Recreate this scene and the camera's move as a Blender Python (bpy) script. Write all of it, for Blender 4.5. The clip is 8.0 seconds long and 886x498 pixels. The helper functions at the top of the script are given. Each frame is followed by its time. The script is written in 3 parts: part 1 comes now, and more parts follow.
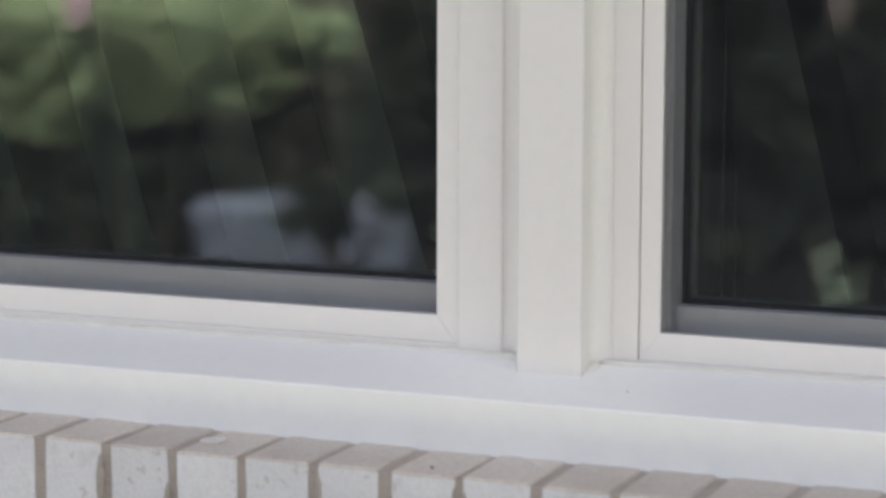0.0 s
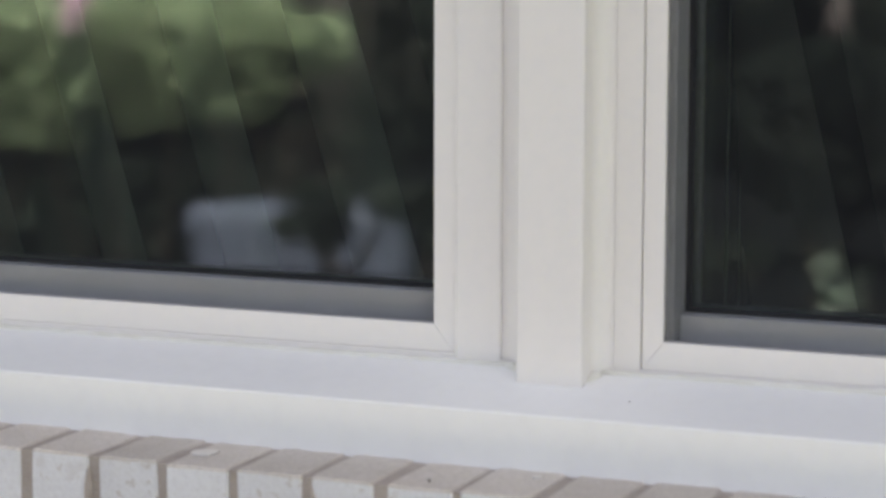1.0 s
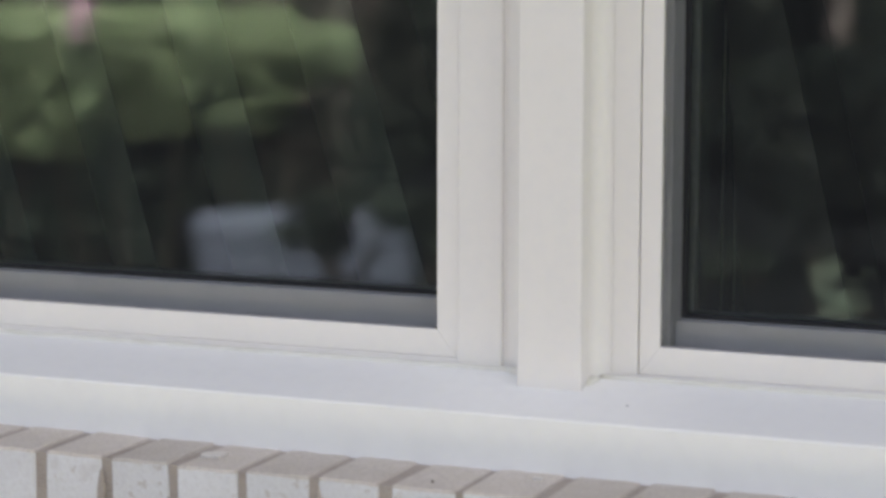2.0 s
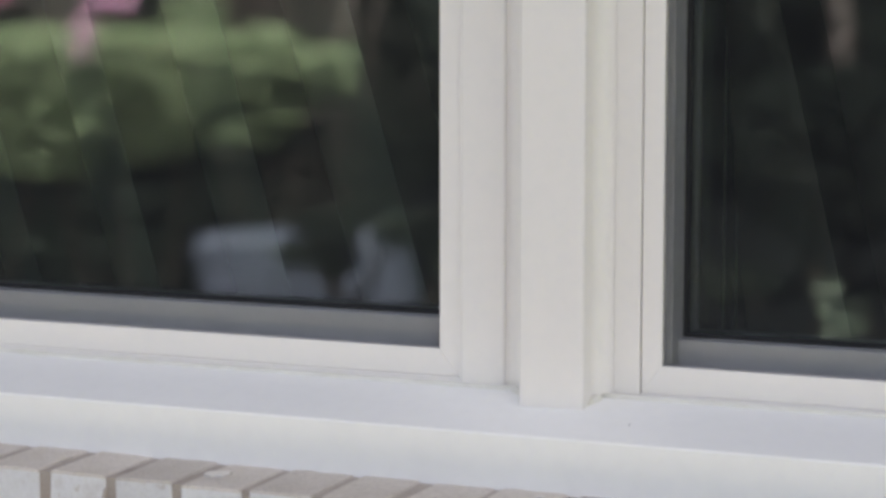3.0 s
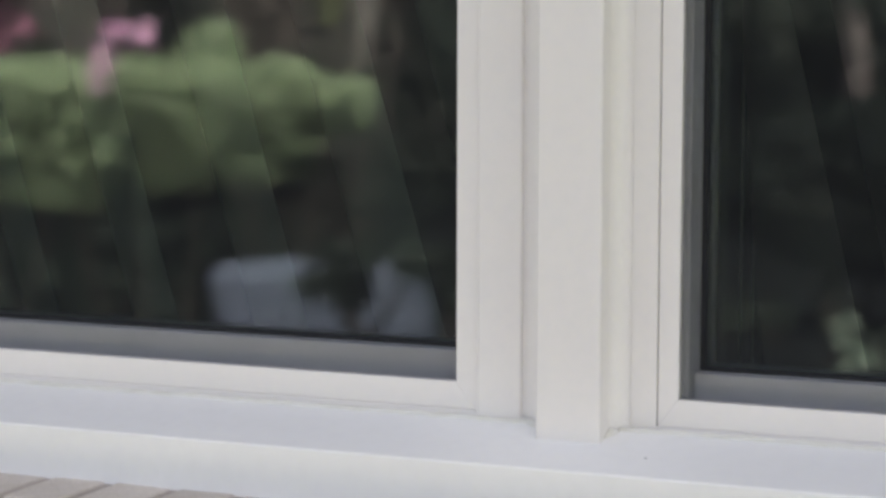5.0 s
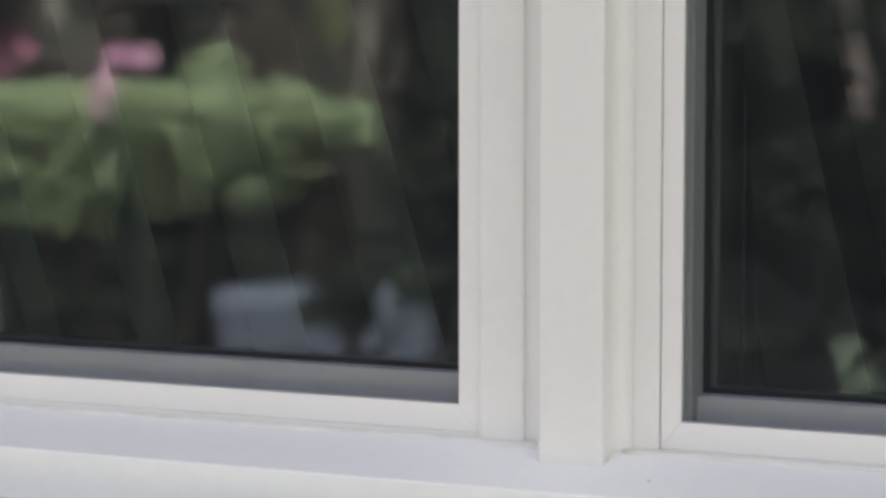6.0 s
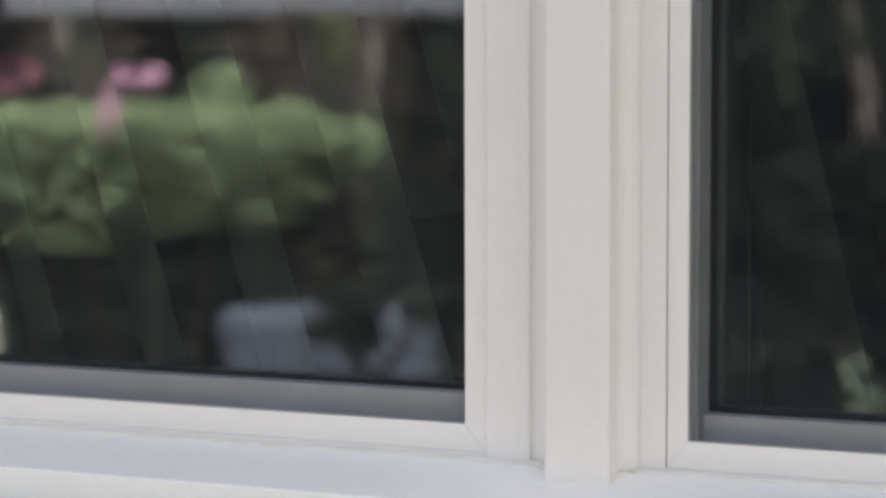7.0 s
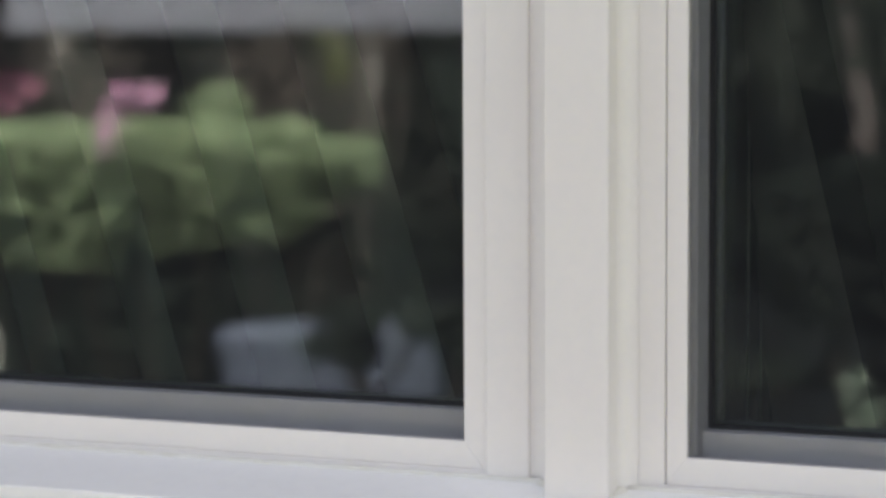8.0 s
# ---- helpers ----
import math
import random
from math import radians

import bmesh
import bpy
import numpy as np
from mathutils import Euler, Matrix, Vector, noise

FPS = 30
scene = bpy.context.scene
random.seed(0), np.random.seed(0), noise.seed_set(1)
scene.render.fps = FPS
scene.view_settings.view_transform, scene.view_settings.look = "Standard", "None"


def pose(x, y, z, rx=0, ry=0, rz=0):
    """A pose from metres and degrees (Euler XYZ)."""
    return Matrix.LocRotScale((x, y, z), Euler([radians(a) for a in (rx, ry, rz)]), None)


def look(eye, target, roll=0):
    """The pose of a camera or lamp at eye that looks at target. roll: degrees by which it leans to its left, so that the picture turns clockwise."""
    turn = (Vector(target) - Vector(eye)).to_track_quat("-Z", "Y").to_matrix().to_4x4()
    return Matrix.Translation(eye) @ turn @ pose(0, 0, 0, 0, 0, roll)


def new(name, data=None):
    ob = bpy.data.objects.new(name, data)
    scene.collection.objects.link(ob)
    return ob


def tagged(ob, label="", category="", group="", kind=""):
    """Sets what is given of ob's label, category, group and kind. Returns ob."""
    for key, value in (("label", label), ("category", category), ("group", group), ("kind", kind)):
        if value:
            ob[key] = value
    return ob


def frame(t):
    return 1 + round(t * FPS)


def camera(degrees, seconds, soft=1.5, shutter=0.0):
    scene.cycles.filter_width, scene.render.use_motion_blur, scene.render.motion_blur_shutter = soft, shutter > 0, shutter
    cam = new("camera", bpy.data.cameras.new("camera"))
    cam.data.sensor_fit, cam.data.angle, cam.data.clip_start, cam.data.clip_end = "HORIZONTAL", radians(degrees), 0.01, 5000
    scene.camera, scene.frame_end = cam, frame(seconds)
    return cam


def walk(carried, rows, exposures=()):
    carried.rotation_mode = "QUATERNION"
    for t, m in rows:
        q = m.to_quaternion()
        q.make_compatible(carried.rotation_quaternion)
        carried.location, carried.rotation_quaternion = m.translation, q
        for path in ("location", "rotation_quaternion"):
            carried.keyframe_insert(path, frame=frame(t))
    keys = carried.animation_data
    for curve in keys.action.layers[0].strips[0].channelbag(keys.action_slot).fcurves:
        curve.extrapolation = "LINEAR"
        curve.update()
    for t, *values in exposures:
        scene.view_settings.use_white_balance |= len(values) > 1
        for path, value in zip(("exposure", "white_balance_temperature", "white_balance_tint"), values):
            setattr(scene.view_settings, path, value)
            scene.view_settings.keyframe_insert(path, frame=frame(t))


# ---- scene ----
cam = camera(22.0, 8.0, soft=3.2)
# t, x, y, z, yaw to the left, pitch, roll
PATH = [
    (0.0, 0.7927, -1.9135, 1.4469, 22.34, -7.86, 0.098),
    (0.5, 0.7665, -1.8498, 1.4374, 22.292, -7.764, 0.123),
    (1.0, 0.7729, -1.8653, 1.4397, 22.272, -7.682, 0.082),
    (1.5, 0.7894, -1.9054, 1.4457, 22.325, -7.597, 0.101),
    (3.0, 0.7975, -1.9252, 1.4486, 22.412, -6.999, -0.01),
    (3.5, 0.7984, -1.9274, 1.4490, 22.548, -6.601, 0.057),
    (4.0, 0.7982, -1.9270, 1.4489, 22.717, -6.437, 0.082),
    (4.5, 0.7983, -1.9271, 1.4489, 22.833, -6.372, 0.16),
    (6.0, 0.7986, -1.9279, 1.4490, 22.895, -5.597, -0.059),
    (6.5, 0.7982, -1.9268, 1.4489, 22.983, -5.353, -0.134),
    (7.0, 0.7990, -1.9288, 1.4492, 23.043, -5.107, -0.192),
    (7.5, 0.7991, -1.9292, 1.4492, 23.048, -4.865, -0.281),
    (8.0, 0.7992, -1.9294, 1.4493, 23.011, -4.685, -0.291),
]


def aim(x, y, z, yaw, pitch, roll):
    a, p = radians(yaw), radians(pitch)
    way = Vector((-math.sin(a) * math.cos(p), math.cos(a) * math.cos(p), math.sin(p)))
    return look((x, y, z), Vector((x, y, z)) + way, roll)


EXPOSURE, KELVIN, TINT = 2.95, 7800, 7.5
walk(cam, [(t, aim(*row)) for t, *row in PATH], [(0.0, EXPOSURE, KELVIN, TINT), (8.0, EXPOSURE, KELVIN, TINT)])
# the lens is focused on the window and open wide, so the garden in the glass is soft
cam.data.dof.use_dof = True
cam.data.dof.focus_distance = 2.08
cam.data.dof.aperture_fstop = 3.8

# ---- light: clear sky, sun behind the house, so that the window wall lies in shade ----
SUN_EL, SUN_AZ = 57.0, 20.0
world = bpy.data.worlds.new("sky")
scene.world = world
world.use_nodes = True
wn = world.node_tree
sky = wn.nodes.new("ShaderNodeTexSky")
sky.sky_type = "NISHITA"
sky.sun_disc = False
sky.air_density, sky.dust_density, sky.ozone_density = 0.32, 5.5, 0.1
sky.sun_elevation, sky.sun_rotation = radians(SUN_EL), radians(SUN_AZ)
background = wn.nodes["Background"]
background.inputs["Strength"].default_value = 0.13
wn.links.new(sky.outputs["Color"], background.inputs["Color"])
sun_data = bpy.data.lights.new("sun", "SUN")
sun_data.energy, sun_data.angle, sun_data.color = 5.0, radians(0.53), (1.0, 0.98, 0.95)
sun = new("sun", sun_data)
e, z = radians(SUN_EL), radians(SUN_AZ)
sun.matrix_world = look((math.sin(z) * math.cos(e) * 40, math.cos(z) * math.cos(e) * 40, math.sin(e) * 40), (0, 0, 0))


# ---- materials ----
def material(name, colour, rough=0.5, metal=0.0, spots=(), bump=0.0, bump_scale=200.0, specular=0.5, per_object=0.0, per_island=0.0, sheen=0.0):
    """spots: (noise scale, second colour, how much) from coarse to fine, in object metres."""
    m = bpy.data.materials.new(name)
    m.use_nodes = True
    n, l = m.node_tree.nodes, m.node_tree.links
    b = n["Principled BSDF"]
    b.inputs["Roughness"].default_value, b.inputs["Metallic"].default_value = rough, metal
    b.inputs["Specular IOR Level"].default_value = specular
    co = n.new("ShaderNodeTexCoord").outputs["Object"]
    if per_object:
        # every piece takes its own stretch of the stain pattern
        shift = n.new("ShaderNodeVectorMath")
        shift.operation = "MULTIPLY_ADD"
        shift.inputs[1].default_value = (7.3, 5.1, 3.7)
        l.new(n.new("ShaderNodeObjectInfo").outputs["Random"], shift.inputs[0])
        l.new(co, shift.inputs[2])
        co = shift.outputs["Vector"]
    rgb = n.new("ShaderNodeRGB")
    rgb.outputs[0].default_value = (*colour, 1)
    out = rgb.outputs[0]
    for scale, second, much, *low in spots:
        tex = n.new("ShaderNodeTexNoise")
        tex.inputs["Scale"].default_value, tex.inputs["Detail"].default_value = scale, 5
        l.new(co, tex.inputs["Vector"])
        ramp = n.new("ShaderNodeMapRange")
        first = low[0] if low else 0.42
        ramp.inputs["From Min"].default_value, ramp.inputs["From Max"].default_value = first, (first + 0.07) if low else 0.68
        ramp.inputs["To Max"].default_value = much
        l.new(tex.outputs["Fac"], ramp.inputs["Value"])
        mix = n.new("ShaderNodeMix")
        mix.data_type = "RGBA"
        l.new(ramp.outputs["Result"], mix.inputs["Factor"])
        l.new(out, mix.inputs["A"])
        mix.inputs["B"].default_value = (*second, 1)
        out = mix.outputs["Result"]
    for amount, node, sock in ((per_object, "ShaderNodeObjectInfo", "Random"), (per_island, "ShaderNodeNewGeometry", "Random Per Island")):
        if amount:
            rnd = n.new(node)
            ramp = n.new("ShaderNodeMapRange")
            ramp.inputs["To Min"].default_value, ramp.inputs["To Max"].default_value = 1 - amount, 1 + amount
            l.new(rnd.outputs[sock], ramp.inputs["Value"])
            hsv = n.new("ShaderNodeHueSaturation")
            l.new(ramp.outputs["Result"], hsv.inputs["Value"])
            l.new(out, hsv.inputs["Color"])
            out = hsv.outputs["Color"]
    l.new(out, b.inputs["Base Color"])
    if bump:
        tex = n.new("ShaderNodeTexNoise")
        tex.inputs["Scale"].default_value, tex.inputs["Detail"].default_value = bump_scale, 4
        l.new(co, tex.inputs["Vector"])
        bp = n.new("ShaderNodeBump")
        bp.inputs["Strength"].default_value, bp.inputs["Distance"].default_value = bump, 0.002
        l.new(tex.outputs["Fac"], bp.inputs["Height"])
        l.new(bp.outputs["Normal"], b.inputs["Normal"])
    return m


vinyl = material("white_vinyl", (0.815, 0.782, 0.738), 0.38, spots=((6, (0.79, 0.752, 0.705), 0.6), (90, (0.745, 0.728, 0.705), 0.25)), bump=0.03, bump_scale=60)
sill_paint = material("white_sill_paint", (0.885, 0.88, 0.835), 0.55, spots=((5, (0.855, 0.85, 0.81), 0.6), (70, (0.825, 0.82, 0.785), 0.3)), bump=0.05, bump_scale=90)
caulk_mat = material("caulk", (0.80, 0.78, 0.70), 0.6, spots=((40, (0.70, 0.675, 0.58), 0.7),), bump=0.2, bump_scale=150)
sash_mat = material("sash_vinyl", (0.63, 0.63, 0.62), 0.45, spots=((20, (0.56, 0.56, 0.55), 0.4), (150, (0.50, 0.50, 0.50), 0.3)), bump=0.05)
# darker copy of the sash vinyl: shade on the stile sides, put into colour
stile_mat = material("shaded_sash_vinyl", (0.44, 0.44, 0.43), 0.5, spots=((20, (0.38, 0.38, 0.375), 0.5), (150, (0.34, 0.34, 0.34), 0.3)), bump=0.05)
rubber = material("black_rubber", (0.018, 0.018, 0.018), 0.7)
spacer_mat = material("spacer_metal", (0.45, 0.46, 0.46), 0.4, metal=0.8)
wire_mat = material("screen_fibre", (0.030, 0.031, 0.035), 0.7, specular=0.15)
brick_face = material("painted_brick", (0.70, 0.70, 0.70), 0.75, per_object=0.05, spots=((14, (0.64, 0.64, 0.64), 0.7), (26, (0.52, 0.49, 0.46), 0.5, 0.60), (90, (0.50, 0.45, 0.40), 0.7, 0.61), (260, (0.58, 0.57, 0.56), 0.5)), bump=0.35, bump_scale=180)
brick_top = material("weathered_brick", (0.59, 0.545, 0.475), 0.85, per_object=0.08, spots=((12, (0.52, 0.465, 0.395), 0.7), (60, (0.62, 0.57, 0.52), 0.6), (300, (0.40, 0.36, 0.32), 0.5)), bump=0.6, bump_scale=220)
chip_mat = material("paint_chip", (0.70, 0.665, 0.60), 0.7, spots=((80, (0.58, 0.56, 0.54), 0.5),))
mortar_mat = material("mortar", (0.42, 0.365, 0.315), 0.95, spots=((30, (0.34, 0.29, 0.25), 0.8), (250, (0.40, 0.36, 0.32), 0.6)), bump=1.0, bump_scale=350)
wall_mat = material("wall_paint", (0.66, 0.655, 0.64), 0.8, spots=((3, (0.60, 0.59, 0.57), 0.6), (60, (0.55, 0.54, 0.52), 0.4)), bump=0.4, bump_scale=120)
# dark paint: dimness inside the room is put into the colour
room_mat = material("dim_room_paint", (0.085, 0.098, 0.118), 0.8, spots=((2, (0.065, 0.075, 0.09), 0.5),))
curtain_mat = material("curtain_cloth", (0.48, 0.54, 0.505), 0.9, spots=((15, (0.46, 0.53, 0.50), 0.6), (300, (0.43, 0.48, 0.46), 0.4)), specular=0.1)
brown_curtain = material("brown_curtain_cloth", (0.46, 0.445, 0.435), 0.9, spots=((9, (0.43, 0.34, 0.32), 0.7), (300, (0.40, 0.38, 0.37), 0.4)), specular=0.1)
soffit_mat = material("soffit_paint", (0.72, 0.71, 0.69), 0.6, spots=((3, (0.66, 0.65, 0.63), 0.5),))
roof_mat = material("roof_shingle", (0.12, 0.11, 0.10), 0.9, spots=((8, (0.08, 0.075, 0.07), 0.8),), bump=0.8, bump_scale=40)
# unseen paving, its grey set by how much light it bounces onto the wall
concrete = material("bounce_paving", (0.088, 0.088, 0.087), 0.85, specular=0.2, spots=((1.2, (0.057, 0.057, 0.057), 0.7), (40, (0.10, 0.10, 0.098), 0.5)), bump=0.5, bump_scale=90)
# blue of skylit shade is put into this stone colour
planter_mat = material("skylit_stone", (0.050, 0.064, 0.108), 0.8, spots=((4, (0.040, 0.052, 0.086), 0.8), (14, (0.036, 0.044, 0.068), 0.6, 0.56), (40, (0.085, 0.10, 0.14), 0.5)), bump=0.4, bump_scale=60)
lawn = material("lawn", (0.06, 0.085, 0.03), 0.95, specular=0.0, spots=((1.5, (0.04, 0.065, 0.02), 0.8), (30, (0.10, 0.11, 0.04), 0.6)), bump=1.0, bump_scale=60)
# mulch near black: the shade below the hedge is put into its colour
mulch = material("shaded_bark_mulch", (0.006, 0.0072, 0.0085), 0.95, specular=0.0, spots=((6, (0.008, 0.009, 0.010), 0.8), (50, (0.005, 0.0055, 0.006), 0.7)), bump=1.0, bump_scale=70)
bark = material("bark", (0.020, 0.018, 0.0165), 0.95, specular=0.1, spots=((8, (0.013, 0.012, 0.011), 0.8), (60, (0.032, 0.029, 0.026), 0.5)), bump=1.0, bump_scale=40)
pale_bark = material("pale_bark", (0.135, 0.115, 0.12), 0.85, spots=((6, (0.085, 0.07, 0.075), 0.8), (25, (0.06, 0.05, 0.052), 0.6)), bump=0.6, bump_scale=40)
grey_wood = material("weathered_grey_wood", (0.20, 0.195, 0.195), 0.85, spots=((9, (0.16, 0.15, 0.15), 0.7), (60, (0.24, 0.23, 0.225), 0.5)), bump=0.6, bump_scale=60)
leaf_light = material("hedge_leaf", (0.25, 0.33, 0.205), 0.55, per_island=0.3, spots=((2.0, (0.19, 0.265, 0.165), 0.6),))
# very dark leaf: the shade on background foliage is put into the colour
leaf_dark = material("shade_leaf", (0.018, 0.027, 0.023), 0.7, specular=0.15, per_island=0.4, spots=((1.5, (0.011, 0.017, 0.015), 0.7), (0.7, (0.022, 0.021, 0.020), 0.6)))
# shade_leaf made darker again: deep shade put into the leaf colour
leaf_deep_shade = material("deep_shade_leaf", (0.009, 0.0135, 0.0125), 0.8, specular=0.1, per_island=0.4, spots=((1.5, (0.013, 0.011, 0.010), 0.6),))
leaf_pale = material("pale_leaf", (0.135, 0.18, 0.15), 0.5, per_island=0.6)
petal = material("pink_petal", (0.64, 0.38, 0.58), 0.6, per_island=0.25)
petal_deep = material("magenta_petal", (0.50, 0.17, 0.32), 0.6, per_island=0.25)
siding = material("grey_siding", (0.19, 0.20, 0.26), 0.6, spots=((1.5, (0.155, 0.165, 0.22), 0.7),))
dark_siding = material("dark_timber", (0.19, 0.185, 0.185), 0.8, spots=((1.3, (0.11, 0.105, 0.105), 0.8), (6, (0.24, 0.225, 0.22), 0.5)))
dry_stem = material("dry_stem", (0.105, 0.09, 0.085), 0.9, spots=((5, (0.075, 0.063, 0.06), 0.7),))
sprig_leaf = material("yellow_leaf", (0.15, 0.17, 0.065), 0.55, per_island=0.3)

glass_mat = bpy.data.materials.new("window_glass")
glass_mat.use_nodes = True
gn, gl = glass_mat.node_tree.nodes, glass_mat.node_tree.links
gn.remove(gn["Principled BSDF"])
clear, gloss, fres, gmix = (gn.new(k) for k in ("ShaderNodeBsdfTransparent", "ShaderNodeBsdfGlossy", "ShaderNodeFresnel", "ShaderNodeMixShader"))
clear.inputs["Color"].default_value = (0.90, 0.93, 0.91, 1)
gloss.inputs["Roughness"].default_value = 0.0
gloss.inputs["Color"].default_value = (0.775, 0.80, 0.87, 1)   # the coating mirrors a little blue
fres.inputs["IOR"].default_value = 1.5
coat = gn.new("ShaderNodeMath")     # coated double glazing mirrors about twice as much as bare glass
coat.operation, coat.use_clamp = "MULTIPLY", True
coat.inputs[1].default_value = 2.1
gl.new(fres.outputs[0], coat.inputs[0])
gl.new(coat.outputs[0], gmix.inputs[0])
gl.new(clear.outputs[0], gmix.inputs[1])
gl.new(gloss.outputs[0], gmix.inputs[2])
gl.new(gmix.outputs[0], gn["Material Output"].inputs["Surface"])


# ---- building helpers ----
def mesh_from(bm, name, mats, smooth=False):
    me = bpy.data.meshes.new(name)
    bmesh.ops.recalc_face_normals(bm, faces=bm.faces)
    bm.to_mesh(me)
    bm.free()
    for m in mats if isinstance(mats, (list, tuple)) else [mats]:
        me.materials.append(m)
    if smooth:
        me.polygons.foreach_set("use_smooth", [True] * len(me.polygons))
    return me


def part(name, bm, mat, parent=None, label="", smooth=False):
    ob = new(name, mesh_from(bm, name, mat, smooth))
    ob.parent = parent
    if label:
        tagged(ob, label)
    return ob


def base(name, at=(0, 0, 0), **tags):
    ob = new(name)
    ob.empty_display_size = 0.1
    ob.location = at
    return tagged(ob, **tags)


def prism(ring, axis_vec, bevel=0.0, segments=2):
    """A closed ring of points pushed along a vector."""
    bm = bmesh.new()
    a = [bm.verts.new(p) for p in ring]
    b = [bm.verts.new(Vector(p) + Vector(axis_vec)) for p in ring]
    bm.faces.new(a), bm.faces.new(list(reversed(b)))
    for i in range(len(ring)):
        j = (i + 1) % len(ring)
        bm.faces.new((a[j], a[i], b[i], b[j]))
    bmesh.ops.recalc_face_normals(bm, faces=bm.faces)
    if bevel:
        bmesh.ops.bevel(bm, geom=bm.edges[:], offset=bevel, segments=segments, affect="EDGES", profile=0.5)
    return bm


def block(x0, x1, y0, y1, z0, z1, bevel=0.0, segments=2):
    return prism([(x0, y0, z0), (x1, y0, z0), (x1, y0, z1), (x0, y0, z1)], (0, y1 - y0, 0), bevel, segments)


def ring_members(x0, x1, z0, z1, wl, wr, wb, wt, y0, y1, bevel=0.0008):
    """Four mitred members round an inner opening x0..x1, z0..z1, of given widths."""
    i = [(x0, z0), (x1, z0), (x1, z1), (x0, z1)]
    o = [(x0 - wl, z0 - wb), (x1 + wr, z0 - wb), (x1 + wr, z1 + wt), (x0 - wl, z1 + wt)]
    for k, nm in enumerate(("bottom_rail", "right_stile", "top_rail", "left_stile")):
        j = (k + 1) % 4
        ring = [(p[0], y0, p[1]) for p in (i[k], i[j], o[j], o[k])]
        yield nm, prism(ring, (0, y1 - y0, 0), bevel)


def tube(bm, pts, radii, sides=8):
    """A tapered limb along points."""
    rings = []
    for k, p in enumerate(pts):
        d = (Vector(pts[min(k + 1, len(pts) - 1)]) - Vector(pts[max(k - 1, 0)])).normalized()
        u = d.orthogonal().normalized()
        v = d.cross(u)
        rings.append([bm.verts.new(Vector(p) + (u * math.cos(a) + v * math.sin(a)) * radii[k]) for a in (2 * math.pi * s / sides for s in range(sides))])
    for r0, r1 in zip(rings, rings[1:]):
        for s in range(sides):
            bm.faces.new((r0[s], r0[(s + 1) % sides], r1[(s + 1) % sides], r1[s]))
    bm.faces.new(rings[0]), bm.faces.new(rings[-1])


def leaves(rng, blobs, count, size, name, mat, parent=None, label=""):
    """Single folded leaves scattered through blobs (centre, radii), denser towards the skin."""
    vol = np.array([b[1][0] * b[1][1] * b[1][2] for b in blobs]) ** (2 / 3)
    pick = rng.choice(len(blobs), count, p=vol / vol.sum())
    cen, rad = np.array([b[0] for b in blobs])[pick], np.array([b[1] for b in blobs])[pick]
    d = rng.normal(size=(count, 3))
    d /= np.linalg.norm(d, axis=1)[:, None]
    pos = cen + d * rad * rng.uniform(0.55, 1.12, (count, 1)) ** 0.7
    axis = d * 0.5 + rng.normal(size=(count, 3)) * 0.7
    axis /= np.linalg.norm(axis, axis=1)[:, None]
    side = np.cross(axis, rng.normal(size=(count, 3)))
    side /= np.linalg.norm(side, axis=1)[:, None]
    up = np.cross(axis, side)
    ln = size * rng.uniform(0.6, 1.4, (count, 1))
    tip, mid = pos + axis * ln, pos + axis * ln * 0.45 - up * ln * 0.12
    lft, rgt = pos + axis * ln * 0.4 + side * ln * 0.32, pos + axis * ln * 0.4 - side * ln * 0.32
    verts = np.stack([pos, lft, tip, rgt, mid], 1).reshape(-1, 3)
    k = np.arange(count)[:, None] * 5
    faces = np.concatenate([k + [[0, 4, 1]], k + [[1, 4, 2]], k + [[4, 0, 3]], k + [[4, 3, 2]]])
    me = bpy.data.meshes.new(name)
    me.from_pydata(verts.tolist(), [], faces.tolist())
    me.materials.append(mat)
    ob = new(name, me)
    ob.parent = parent
    if label:
        tagged(ob, label)
    return ob


# ---- house: ground, wall, eave, room ----
Z0 = 1.10                                   # height of the lower edge of the screen openings
WIN_TOP = Z0 + 1.22
L_OPEN, R_OPEN = (-0.92, 0.0), (0.2143, 1.1343)
RECESS = (-1.00, 1.215)                     # the hole in the wall for both windows
SILL_Z = Z0 - 0.103                         # top of the brick course

tagged(part("ground", block(-150, 150, -300, 120, -0.4, 0.0), lawn), "mown green lawn around the house", "ground", kind="structure")
tagged(part("pavement", block(-6, 6, -5.2, -0.14, 0.004, 0.03, 0.004), concrete), "unseen dark grey paving along the house wall, for bounced light", "patio", kind="structure")
wall = base("wall_north", label="white painted brick wall of the house", category="wall", kind="structure")
part("wall_below", block(-5, 5, -0.140, 0.11, 0, SILL_Z - 0.112), wall_mat, wall)
part("wall_above", block(-5, 5, -0.140, 0.11, WIN_TOP + 0.07, 2.75), wall_mat, wall)
part("wall_side", block(-5, RECESS[0], -0.140, 0.11, SILL_Z - 0.112, WIN_TOP + 0.07), wall_mat, wall)
part("wall_side", block(RECESS[1], 5, -0.140, 0.11, SILL_Z - 0.112, WIN_TOP + 0.07), wall_mat, wall)
tagged(part("soffit", block(-5.6, 5.6, -0.36, 5.2, 2.75, 2.80), soffit_mat), "white painted eave soffit over the wall", "soffit", kind="structure")
tagged(part("fascia", block(-5.6, 5.6, -0.39, -0.362, 2.62, 2.84, 0.003), soffit_mat), "white painted fascia board of the eave", "fascia", kind="structure")
tagged(part("roof", prism([(-5.6, -0.39, 2.845), (-5.6, 5.2, 2.845), (-5.6, 2.0, 4.3)], (11.2, 0, 0)), roof_mat), "dark grey shingled gable roof", "roof", kind="structure")
